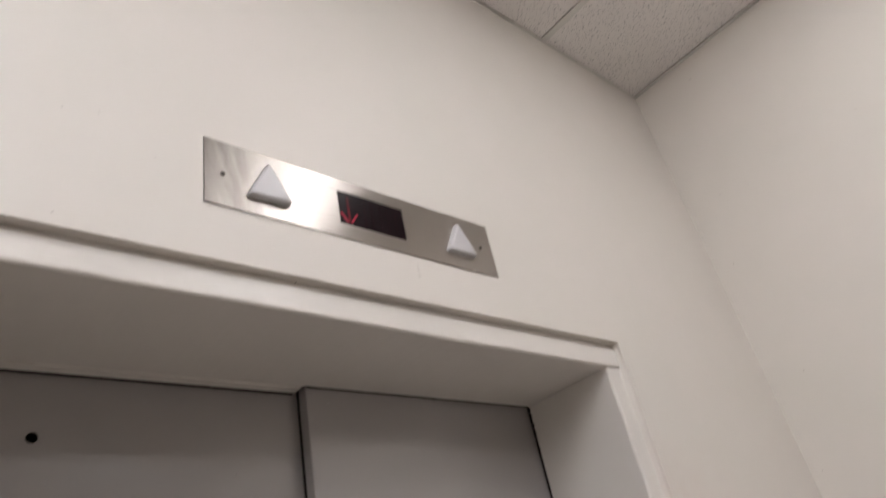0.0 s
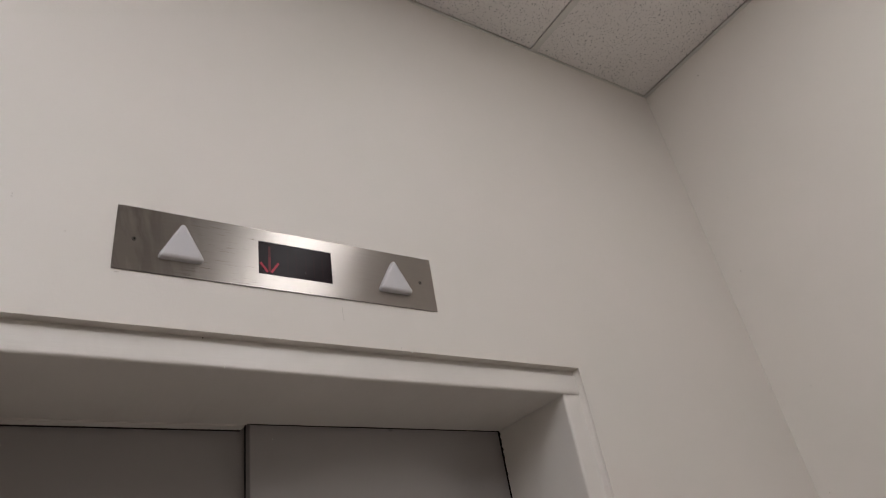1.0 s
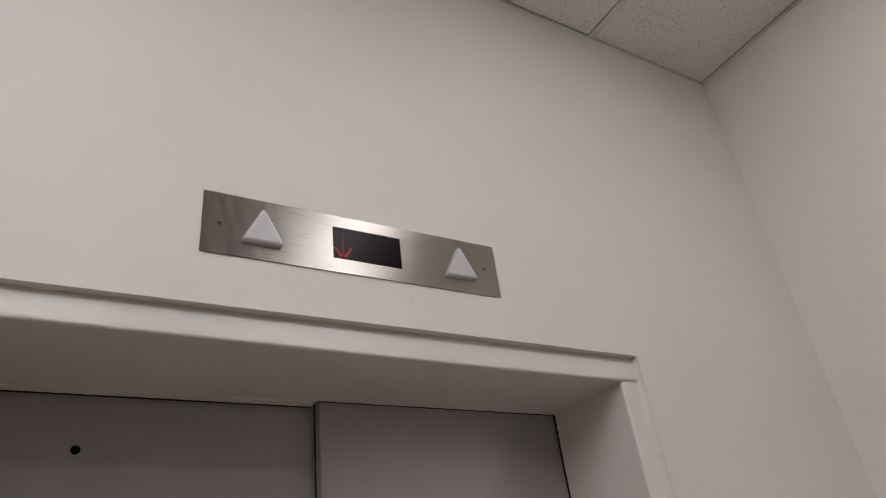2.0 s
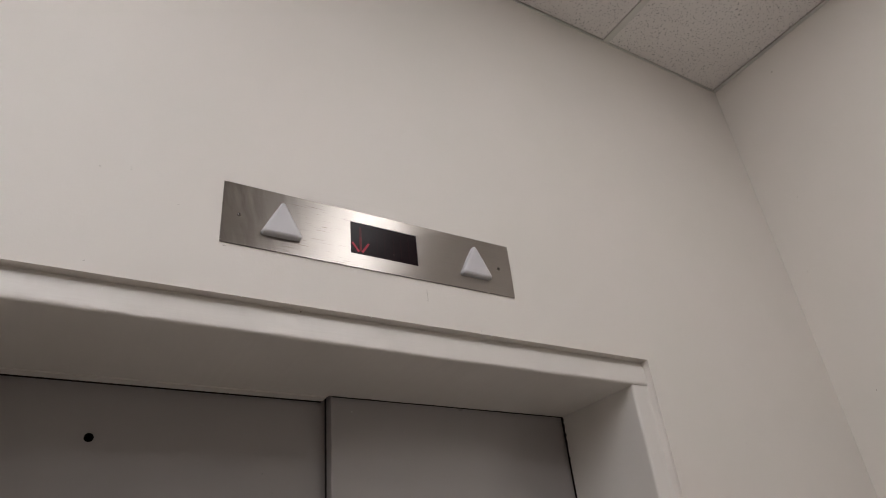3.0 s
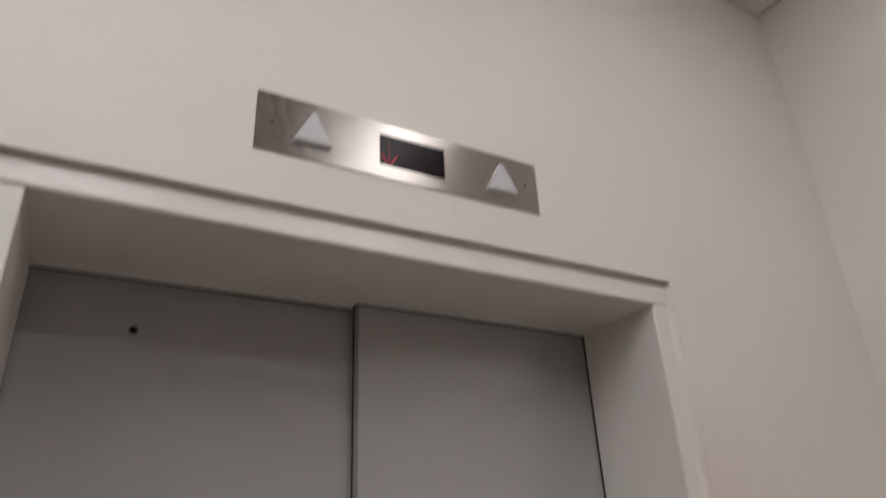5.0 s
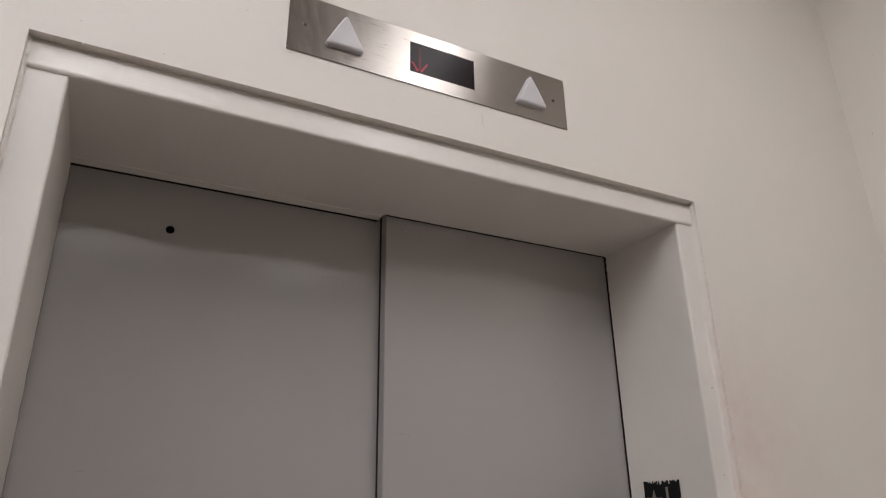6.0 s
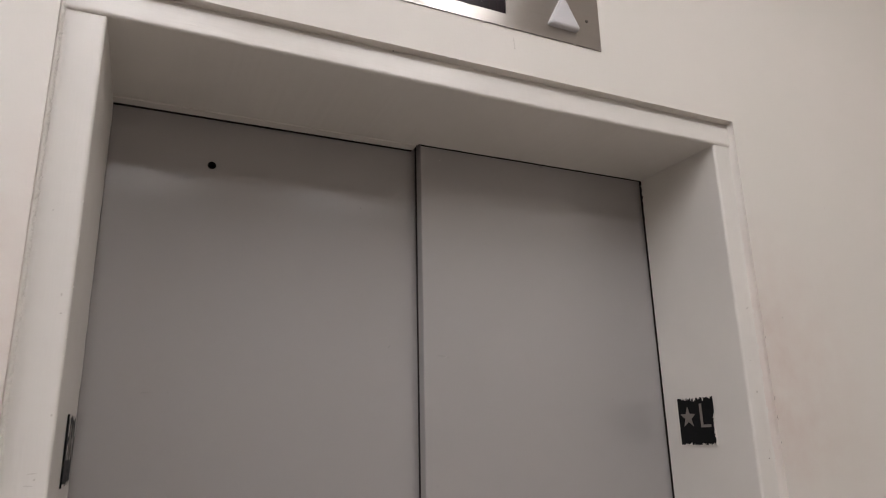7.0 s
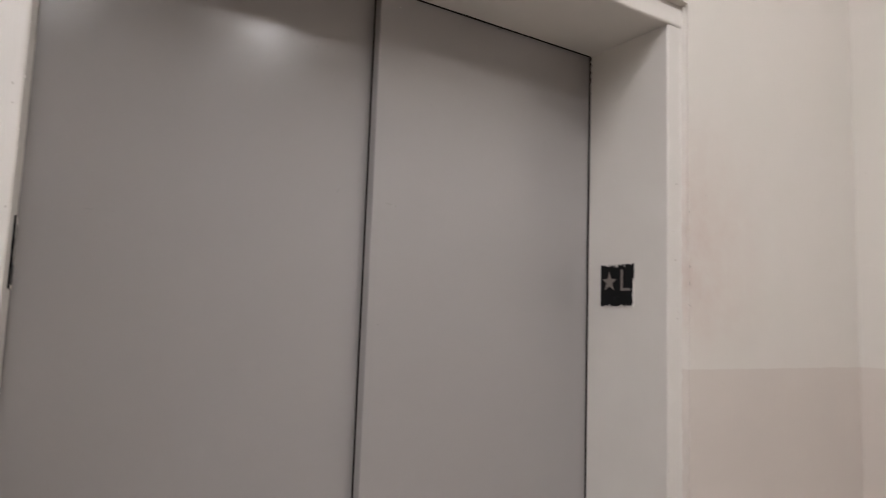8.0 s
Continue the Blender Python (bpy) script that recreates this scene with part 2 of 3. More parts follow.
# ---------------------------------------------------------------- mesh helpers
def part(name, bm, material, parent=None, label="", smooth=False):
    """Links a bmesh as one mesh object, under a thing or a part if one is given."""
    me = bpy.data.meshes.new(name)
    bmesh.ops.recalc_face_normals(bm, faces=bm.faces)
    bm.to_mesh(me)
    bm.free()
    for mt in material if isinstance(material, (list, tuple)) else [material]:
        me.materials.append(mt)
    if smooth:
        me.polygons.foreach_set("use_smooth", [True] * len(me.polygons))
    ob = new(name, me)
    if parent:
        ob.parent = parent
    if label:
        ob["label"] = label
    return ob


def box(bm, lo, hi, slot=0):
    vs = [bm.verts.new((x, y, z)) for x in (lo[0], hi[0]) for y in (lo[1], hi[1]) for z in (lo[2], hi[2])]
    for q in ((0, 1, 3, 2), (4, 6, 7, 5), (0, 4, 5, 1), (2, 3, 7, 6), (0, 2, 6, 4), (1, 5, 7, 3)):
        bm.faces.new([vs[i] for i in q]).material_index = slot
    return vs


def boxes(*pairs):
    bm = bmesh.new()
    for lo, hi in pairs:
        box(bm, lo, hi)
    return bm


def bevelled(bm, width, segments=2):
    bmesh.ops.bevel(bm, geom=list(bm.edges), offset=width, segments=segments, profile=0.5, affect="EDGES")
    return bm


def prism(points, y0, y1):
    """A polygon of (x, z) points pushed from y0 to y1."""
    bm = bmesh.new()
    a = [bm.verts.new((x, y0, z)) for x, z in points]
    b = [bm.verts.new((x, y1, z)) for x, z in points]
    bm.faces.new(a)
    bm.faces.new(b[::-1])
    for i in range(len(a)):
        j = (i + 1) % len(a)
        bm.faces.new((a[i], b[i], b[j], a[j]))
    return bm


def empty(name, label, category, group=""):
    return tagged(new(name), label, category, group)


def wobble(p, scale, size):
    return (noise.noise(Vector(p) * scale)) * size


# ---------------------------------------------------------------- structure
def wall_north():
    """Wall with the elevator opening cut through it."""
    bm = bmesh.new()
    T = 0.245
    xs, zs = [WALL_W - 0.09, CUT_L, CUT_R, WALL_E + 0.09], [0.0, CUT_T, CEIL + 0.09]
    grid = {}
    for k, y in enumerate((0.0, T)):
        for i, x in enumerate(xs):
            for j, z in enumerate(zs):
                grid[i, j, k] = bm.verts.new((x, y, z))
    for i in range(3):
        for j in range(2):
            if (i, j) == (1, 0):
                continue
            for k in (0, 1):
                bm.faces.new([grid[a, b, k] for a, b in ((i, j), (i + 1, j), (i + 1, j + 1), (i, j + 1))])
    for a, b in (((1, 0), (1, 1)), ((1, 1), (2, 1)), ((2, 1), (2, 0)), ((0, 0), (0, 1)), ((0, 1), (0, 2)), ((3, 0), (3, 1)), ((3, 1), (3, 2)),
                 ((0, 2), (1, 2)), ((1, 2), (2, 2)), ((2, 2), (3, 2)), ((0, 0), (1, 0)), ((2, 0), (3, 0))):
        bm.faces.new((grid[(*a, 0)], grid[(*b, 0)], grid[(*b, 1)], grid[(*a, 1)]))
    return tagged(part("wall_north", bm, WALL), "off-white painted wall with a darker dado around the elevator opening", "wall", kind="structure")


north = wall_north()
tagged(part("wall_east", boxes(((WALL_E, WALL_S - 0.1, 0), (WALL_E + 0.1, 0.05, CEIL + 0.1))), WALL), "off-white painted side wall with a darker dado coat", "wall", kind="structure")
tagged(part("wall_west", boxes(((WALL_W - 0.1, WALL_S - 0.1, 0), (WALL_W, 0.05, CEIL + 0.1))), WALL), "off-white painted side wall of the lobby", "wall", kind="structure")
tagged(part("wall_south", boxes(((WALL_W - 0.05, WALL_S - 0.09, 0), (WALL_E + 0.05, WALL_S, CEIL + 0.09))), WALL), "off-white painted back wall of the lobby", "wall", kind="structure")
tagged(part("floor", boxes(((WALL_W - 0.1, WALL_S - 0.1, -0.1), (WALL_E + 0.1, 0.9, -0.001))), FLOOR), "plain grey vinyl lobby floor", "floor", kind="structure")
tagged(part("shaft_wall", boxes(((-1.6, 0.62, 0), (1.5, 0.7, 2.6)), ((-1.6, 0.246, 0), (-1.5, 0.62, 2.6)), ((1.4, 0.246, 0), (1.5, 0.62, 2.6)), ((-1.6, 0.246, 2.6), (1.5, 0.7, 2.7))), DARK),
       "dark hoistway walls behind the door panels", "wall", kind="structure")


def ceiling():
    """Suspended ceiling: mineral tiles, bars and wall angle in one mesh."""
    bm = bmesh.new()
    z = CEIL
    flange, angle = 0.024, 0.014
    box(bm, (WALL_W, WALL_S, z + 0.03), (WALL_E, 0, z + 0.09), 2)
    xb = [0.852 - 0.6096 * k for k in range(8)]
    yb = [-0.655, -1.905, -2.245, -2.835, -3.445, -4.055, -4.665, -5.275, -5.885]
    for x in xb:
        if x > WALL_W + 0.05:
            box(bm, (x - flange / 2, WALL_S + angle, z - 0.0015), (x + flange / 2, -0.005, z), 1)
            box(bm, (x - 0.001, WALL_S, z), (x + 0.001, -0.001, z + 0.03), 1)
    for y in yb:
        box(bm, (WALL_W + angle, y - flange / 2, z - 0.0019), (WALL_E - angle, y + flange / 2, z - 0.0004), 1)
    # wall angle
    box(bm, (WALL_W, -0.005, z - 0.002), (WALL_E, 0.002, z - 0.0005), 1)
    # upright leg of the angle, standing a little off the uneven plaster
    leg = [bm.verts.new(p) for p in ((WALL_W, -0.0012, z - 0.012), (WALL_E - 0.1, -0.0012, z - 0.0012), (WALL_E - 0.1, -0.0012, z), (WALL_W, -0.0012, z),
                                     (WALL_W, 0.002, z - 0.012), (WALL_E - 0.1, 0.002, z - 0.0012), (WALL_E - 0.1, 0.002, z), (WALL_W, 0.002, z))]
    for q in ((0, 1, 2, 3), (7, 6, 5, 4), (0, 4, 5, 1), (1, 5, 6, 2), (3, 2, 6, 7), (0, 3, 7, 4)):
        bm.faces.new([leg[i] for i in q]).material_index = 1
    box(bm, (WALL_E - angle, WALL_S, z - 0.0025), (WALL_E + 0.002, 0.001, z - 0.001), 1)
    box(bm, (WALL_W, WALL_S + 0.0004, z - 0.002), (WALL_E, WALL_S + angle, z - 0.0005), 1)
    box(bm, (WALL_W + 0.0004, WALL_S, z - 0.0025), (WALL_W + angle, -0.001, z - 0.001), 1)
    xe = [WALL_E - angle] + [v for x in xb if x > WALL_W + 0.05 for v in (x + flange / 2, x - flange / 2)] + [WALL_W + angle]
    ye = [-0.005] + [v for y in yb for v in (y + flange / 2, y - flange / 2)] + [WALL_S + angle]
    for i in range(0, len(xe) - 1, 2):
        for j in range(0, len(ye) - 1, 2):
            drop = random.uniform(-0.0004, 0.0008)
            box(bm, (xe[i + 1] + 0.0005, ye[j + 1] + 0.001, z + drop), (xe[i] - 0.0024, ye[j] - ((0.0016 if i == 0 else 0.0026) if j == 0 else 0.0008), z + 0.016), 0)
    return tagged(part("ceiling", bm, [TILE, GRID, DARK]), "suspended ceiling of speckled mineral tiles in a grey metal grid", "ceiling", kind="structure")


ceiling()


# ---------------------------------------------------------------- ceiling lights
def troffer(x, y, hy):
    """Narrow recessed fluorescent fitting, one foot wide, set flush in the grid."""
    lamp = empty("recessed_ceiling_light", "narrow fluorescent ceiling light with a shallow dropped diffuser, switched on", "ceiling light", "ceiling lights")
    top, hx, rim = CEIL - 0.0022, 0.160, 0.014
    bm = bmesh.new()
    outer = [(-hx, -hy), (hx, -hy), (hx, hy), (-hx, hy)]
    inner = [(sx * (hx - rim), sy * (hy - rim)) for sx, sy in ((-1, -1), (1, -1), (1, 1), (-1, 1))]
    rings = [[bm.verts.new((x + u, y + v, top + dz)) for u, v in pts] for pts, dz in ((outer, 0.0), (outer, -0.004), (inner, -0.006), (inner, 0.0))]
    for p, q in zip(rings, rings[1:]):
        for i in range(4):
            bm.faces.new((p[i], p[(i + 1) % 4], q[(i + 1) % 4], q[i]))
    bm.faces.new([bm.verts.new((x + u, y + v, top - 0.0015)) for u, v in inner])
    part("frame", bm, TRIM, lamp)
    bm = boxes(((x - 0.07, y + 0.025 - hy, top - 0.016), (x + 0.07, y + hy - 0.025, top - 0.003)))
    part("diffuser", bm, GLOW_DIM if x > 0.5 or y < -2 and x > -1 else GLOW_BRIGHT if y < -2 else GLOW, lamp, "glowing white diffuser")


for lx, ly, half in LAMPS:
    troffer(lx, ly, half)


# ---------------------------------------------------------------- door casing
def swept(profile, ends, axis, steps, jitter, seed):
    """A profile of (across, y) points carried along x or z with slightly uneven paint edges."""
    bm = bmesh.new()
    rows = []
    for i in range(steps + 1):
        s = ends[0] + (ends[1] - ends[0]) * i / steps
        row = []
        for k, (a, y) in enumerate(profile):
            d = wobble((s * 1.0, k * 3.1 + seed, 0.3), 26, jitter) + wobble((s, k * 1.7 + seed, 4.3), 140, jitter * 0.5)
            row.append(bm.verts.new((s, y + d * 0.6, a + d) if axis == "x" else (a + d, y + d * 0.6, s)))
        rows.append(row)
    for r, q in zip(rows, rows[1:]):
        for k in range(len(profile) - 1):
            bm.faces.new((r[k], r[k + 1], q[k + 1], q[k]))
    return bm


def lumps(bm, places, seed, long=1.0, size=1.0):
    """Small hardened paint runs sitting on an edge."""
    rng = random.Random(seed)
    for p in places:
        m = Matrix.Translation(p) @ Matrix.Diagonal((rng.uniform(0.8, 1.8), 0.55, rng.uniform(0.7, 1.8) * (long if rng.random() < 0.8 else 1.0), 1))
        bmesh.ops.create_icosphere(bm, subdivisions=2, radius=rng.uniform(0.0007, 0.0019) * size, matrix=m)


def casing():
    frame_ob = empty("elevator_door_frame", "off-white enamelled steel elevator door frame, its edges lumpy with old paint", "door frame")
    back = 0.2594
    rng = random.Random(4)
    # head: fillet under the plaster edge, flat face, rolled lower edge, soffit
    head = [(CUT_T + 0.006, 0.0195), (CUT_T - 0.003, 0.0195), (CUT_T - 0.006, 0.0185), (CUT_T - 0.010, 0.0160), (CUT_T - 0.014, 0.0150), (CUT_T - 0.016, 0.0149), (OPEN_T + 0.022, 0.0142), (OPEN_T + 0.009, 0.0139), (OPEN_T + 0.006, 0.0138), (OPEN_T + 0.0035, 0.0140),
            (OPEN_T + 0.0012, 0.0153), (OPEN_T + 0.0002, 0.0180), (OPEN_T, 0.0215), (OPEN_T, 0.025), (OPEN_T, 0.06), (OPEN_T, 0.16), (OPEN_T, 0.2583)]
    bm = swept(head, (CUT_L - 0.006, CUT_R + 0.006), "x", 330, 0.0008, 2.0)
    lumps(bm, [(x, 0.0140, OPEN_T + 0.0015) for x in (-0.507, -0.399, -0.333, 0.014, 0.057, 0.105, 0.244, 0.41, -0.21, -0.58, -0.45, -0.12, -0.29, 0.335, 0.47, 0.52)], 7, 1.0, 0.6)
    lumps(bm, [(x, 0.0005, CUT_T + 0.0006) for x in (-0.535, -0.347, -0.333, -0.05, -0.03, 0.121, 0.166, 0.207, 0.229, 0.294, -0.60, -0.48, -0.42, -0.26, -0.18, -0.11, 0.06, 0.35, 0.43, 0.52)], 17, 1.0, 1.05)
    for v in bm.verts:                                      # its face runs a little out of level
        rise = min(1.0, max(0.0, (0.15 - v.co.x) / 0.76)) * min(1.0, max(0.0, (0.25 - v.co.y) / 0.22)) * min(1.0, max(0.0, (CUT_T - 0.002 - v.co.z) / 0.014))
        v.co.z += 0.0055 * rise
    part("head", bm, HEAD_ENAMEL, frame_ob, smooth=True)
    # deeper soffit strip over the inner panel
    bm = bmesh.new()
    box(bm, (OPEN_L - 0.03, 0.2594, OPEN_T + 0.0003), (-0.003, 0.2670, OPEN_T + 0.03))
    box(bm, (OPEN_L - 0.03, 0.2670, OPEN_T - 0.0022), (-0.006, 0.2905, OPEN_T + 0.03))
    part("soffit_strip", bevelled(bm, 0.0012, 2), CASING, frame_ob)
    # added black strips, no real seals: they paint the shade of the running clearances
    part("gap_shade_strip", boxes(((OPEN_R + 0.0003, back + 0.0005, 0.01), (OPEN_R + 0.02, FAST - 0.0003, OPEN_T))), SHADOWLINE, frame_ob, "thin black strip standing in for the shade in the gap")
    part("gap_shade_strip", boxes(((0.0045, 0.2588, OPEN_T + 0.0003), (OPEN_R + 0.02, FAST - 0.0003, OPEN_T + 0.02))), SHADOWLINE, frame_ob, "thin black strip standing in for the shade in the gap")
    part("gap_shade_strip", boxes(((OPEN_L - 0.02, 0.2910, OPEN_T - 0.0015), (-0.006, SLOW - 0.0003, OPEN_T + 0.02))), SHADOWLINE, frame_ob, "thin black strip standing in for the shade in the gap")
    part("gap_shade_strip", boxes(((OPEN_L - 0.02, 0.294, 0.01), (OPEN_L + LEAN - 0.0003, SLOW - 0.0003, OPEN_T - 0.002))), SHADOWLINE, frame_ob, "thin black strip standing in for the shade in the gap")
    # jambs
    for side, cut, seed in ((1, CUT_R, 5.0), (-1, CUT_L, 9.0)):
        inner = OPEN_R * side
        w = abs(cut) - OPEN_R
        lean = LEAN if side < 0 else 0.0
        prof = [(inner + lean, back if side > 0 else 0.2935), (inner + lean * 0.52, 0.16), (inner + lean * 0.15, 0.06), (inner, FACE + 0.007), (inner, FACE + 0.004), (inner + side * 0.0012, FACE + 0.001), (inner + side * 0.004, FACE), (inner + side * 0.007, FACE),
                (inner + side * (w - 0.013), FACE), (inner + side * (w - 0.010), FACE), (inner + side * (w - 0.004), FACE - 0.001), (inner + side * (w - 0.001), FACE - 0.005), (inner + side * (w + 0.006), FACE - 0.006)]
        bm = swept(prof, (0.0, OPEN_T + (0.0005 if side > 0 else 0.0065)), "z", 330, 0.0007 if side > 0 else 0.0009, seed)
        lumps(bm, [(inner + side * rng.uniform(0.0, 0.002), FACE + 0.001, rng.uniform(1.1, 2.1)) for _ in range(22)], 11 + side, 1.4, 0.5)
        part("jamb", bm, JAMB_ENAMEL, frame_ob, smooth=True)
        bead = [(cut + side * 0.0005, 0.0125), (cut - side * 0.0008, 0.0120), (cut - side * 0.0020, 0.0122), (cut - side * 0.0033, 0.0132), (cut - side * 0.0046, 0.0150), (cut - side * 0.0056, 0.0172), (cut - side * 0.0062, 0.0190)]
        bm = bmesh.new()
        rows = []
        rough = 1.0 if side < 0 else 0.14
        if side > 0:
            bead = [(cut + 0.0008, 0.0062), (cut - 0.0004, 0.0070), (cut - 0.0012, 0.0090), (cut - 0.0022, 0.0120), (cut - 0.0032, 0.0155), (cut - 0.0048, 0.0178), (cut - 0.0072, 0.0190)]
        for i in range(900):
            z = 0.9 + (CUT_T - 0.904) * i / 899
            row = []
            for k, (a, y) in enumerate(bead):
                d = wobble((z, seed, k * 0.0016), 70, 0.0012) + wobble((z, seed + 4, k * 0.0016), 260, 0.0016) + 2.5 * max(0.0, wobble((z, seed + 8, k * 0.0016), 170, 0.003) - 0.0011)
                d *= rough * math.sin(math.pi * k / 6)
                row.append(bm.verts.new((a - side * d * 0.5, y - d, z)))
            rows.append(row)
        for p, q in zip(rows, rows[1:]):
            for k in range(len(bead) - 1):
                bm.faces.new((p[k], p[k + 1], q[k + 1], q[k]))
        if side < 0:
            lumps(bm, [(cut + rng.uniform(0.0008, 0.0060), rng.uniform(0.0118, 0.0150), rng.uniform(1.25, 2.17)) for _ in range(70)], 23, 2.2, 0.85)
        part("paint_bead", bm, BEAD if side < 0 else WALL, frame_ob, "uneven bead of off-white paint", smooth=True)
    return frame_ob


door_frame = casing()


# ---------------------------------------------------------------- door panels
def door_panel(x0, x1, face, thick, label, hole=None):
    panel = empty("elevator_door_panel", label, "elevator door", "sliding elevator door panels")
    z0, z1 = 0.012, OPEN_T + 0.03
    bm = bmesh.new()
    if hole:
        hx, hz, r = hole
        n = 28
        ring = [(hx + r * math.cos(2 * math.pi * i / n), hz + r * math.sin(2 * math.pi * i / n)) for i in range(n)]
        front = [bm.verts.new((x, face, z)) for x, z in ((x0, z0), (x1, z0), (x1, z1), (x0, z1))]
        edges = [bm.edges.new((front[i], front[(i + 1) % 4])) for i in range(4)]
        rim = [bm.verts.new((x, face, z)) for x, z in ring]
        edges += [bm.edges.new((rim[i], rim[(i + 1) % n])) for i in range(n)]
        bmesh.ops.triangle_fill(bm, use_beauty=True, edges=edges)
        deep = [bm.verts.new((x, face + thick, z)) for x, z in ring]
        for i in range(n):
            bm.faces.new((rim[i], rim[(i + 1) % n], deep[(i + 1) % n], deep[i])).material_index = 1
        rear = [bm.verts.new((v.co.x, face + thick, v.co.z)) for v in front]
        for i in range(4):
            bm.faces.new((front[i], front[(i + 1) % 4], rear[(i + 1) % 4], rear[i]))
    else:
        box(bm, (x0, face, z0), (x1, face + thick, z1))
        lead = [e for e in bm.edges if all(abs(v.co.y - face) < 1e-5 and abs(v.co.x - x0) < 1e-5 for v in e.verts)]
        bmesh.ops.bevel(bm, geom=lead, offset=0.0026, segments=4, profile=0.5, affect="EDGES")
    part("panel", bm, [DOOR, HOLE], panel)
    return panel


slow = door_panel(-0.70, 0.055, SLOW, 0.028, "inner grey enamelled elevator door panel with a small round key hole, closed", (-0.4225, 2.0375, 0.0078))
fast = door_panel(0.0035, 0.70, FAST, 0.0252, "outer grey enamelled elevator door panel with a rounded leading edge, closed")
# black strip painting the shade in the gap between the two panels
part("gap_shade", boxes(((0.0032, FAST + 0.0257, 0.02), (0.012, SLOW - 0.0005, OPEN_T + 0.02))), SHADOWLINE, fast, "thin black strip standing in for the shade in the gap")


# ---------------------------------------------------------------- hall indicator
def rounded_triangle(cx, z0, z1, half, r, n=5):
    pts = [Vector((cx - half, z0)), Vector((cx + half, z0)), Vector((cx, z1))]
    out = []
    for i, p in enumerate(pts):
        a, b = (pts[i - 1] - p).normalized(), (pts[(i + 1) % 3] - p).normalized()
        ang = a.angle(b)
        cen = p + (a + b).normalized() * (r / math.sin(ang / 2))
        s, e = p + a * (r / math.tan(ang / 2)) - cen, p + b * (r / math.tan(ang / 2)) - cen
        t0, t1 = math.atan2(s.y, s.x), math.atan2(e.y, e.x)
        while t1 < t0:
            t1 += 2 * math.pi
        out += [(cen.x + r * math.cos(t0 + (t1 - t0) * k / n), cen.y + r * math.sin(t0 + (t1 - t0) * k / n)) for k in range(n + 1)]
    return out


def arrow_lens(cx, parent):
    """Raised milky triangle, its front edges rolled over."""
    bm = bmesh.new()
    prev = None
    z0, z1, half = 2.3135, 2.3875, 0.0385
    for inset, y in ((0.0, -0.0025), (0.0, -0.0105), (0.0007, -0.0128), (0.0024, -0.0146), (0.005, -0.0153)):
        k = 1.0 - inset / 0.0225
        zc = z0 + (z1 - z0) / 3
        pts = rounded_triangle(cx, zc + (z0 - zc) * k, zc + (z1 - zc) * k, half * k, 0.0045 * k)
        ring = [bm.verts.new((x, y, z)) for x, z in pts]
        if prev:
            for i in range(len(ring)):
                j = (i + 1) % len(ring)
                bm.faces.new((prev[i], prev[j], ring[j], ring[i]))
        prev = ring
    bm.faces.new(prev)
    ob = part("arrow_lens", bm, LENS, parent, "raised milky white plastic triangle", smooth=True)
    ob.data.polygons[len(ob.data.polygons) - 1].use_smooth = False
    return ob


def screw(x, z, parent):
    bm = bmesh.new()
    prev, n = None, 18
    for r, y in ((0.0040, -0.0022), (0.0038, -0.0034), (0.0028, -0.0042), (0.0018, -0.0045), (0.0016, -0.0034)):
        ring = [bm.verts.new((x + r * math.cos(2 * math.pi * i / n), y, z + r * math.sin(2 * math.pi * i / n))) for i in range(n)]
        if prev:
            for i in range(n):
                bm.faces.new((prev[i], prev[(i + 1) % n], ring[(i + 1) % n], ring[i]))
        prev = ring
    bm.faces.new(prev).material_index = 1
    part("screw", bm, [SCREW, HOLE], parent, smooth=True)


def bar(a, b, w, y):
    a, b = Vector(a), Vector(b)
    d = (b - a).normalized()
    s = Vector((-d.y, d.x)) * w / 2
    return prism([tuple(a + s), tuple(b + s), tuple(b - s), tuple(a - s)], y, y + 0.0006)


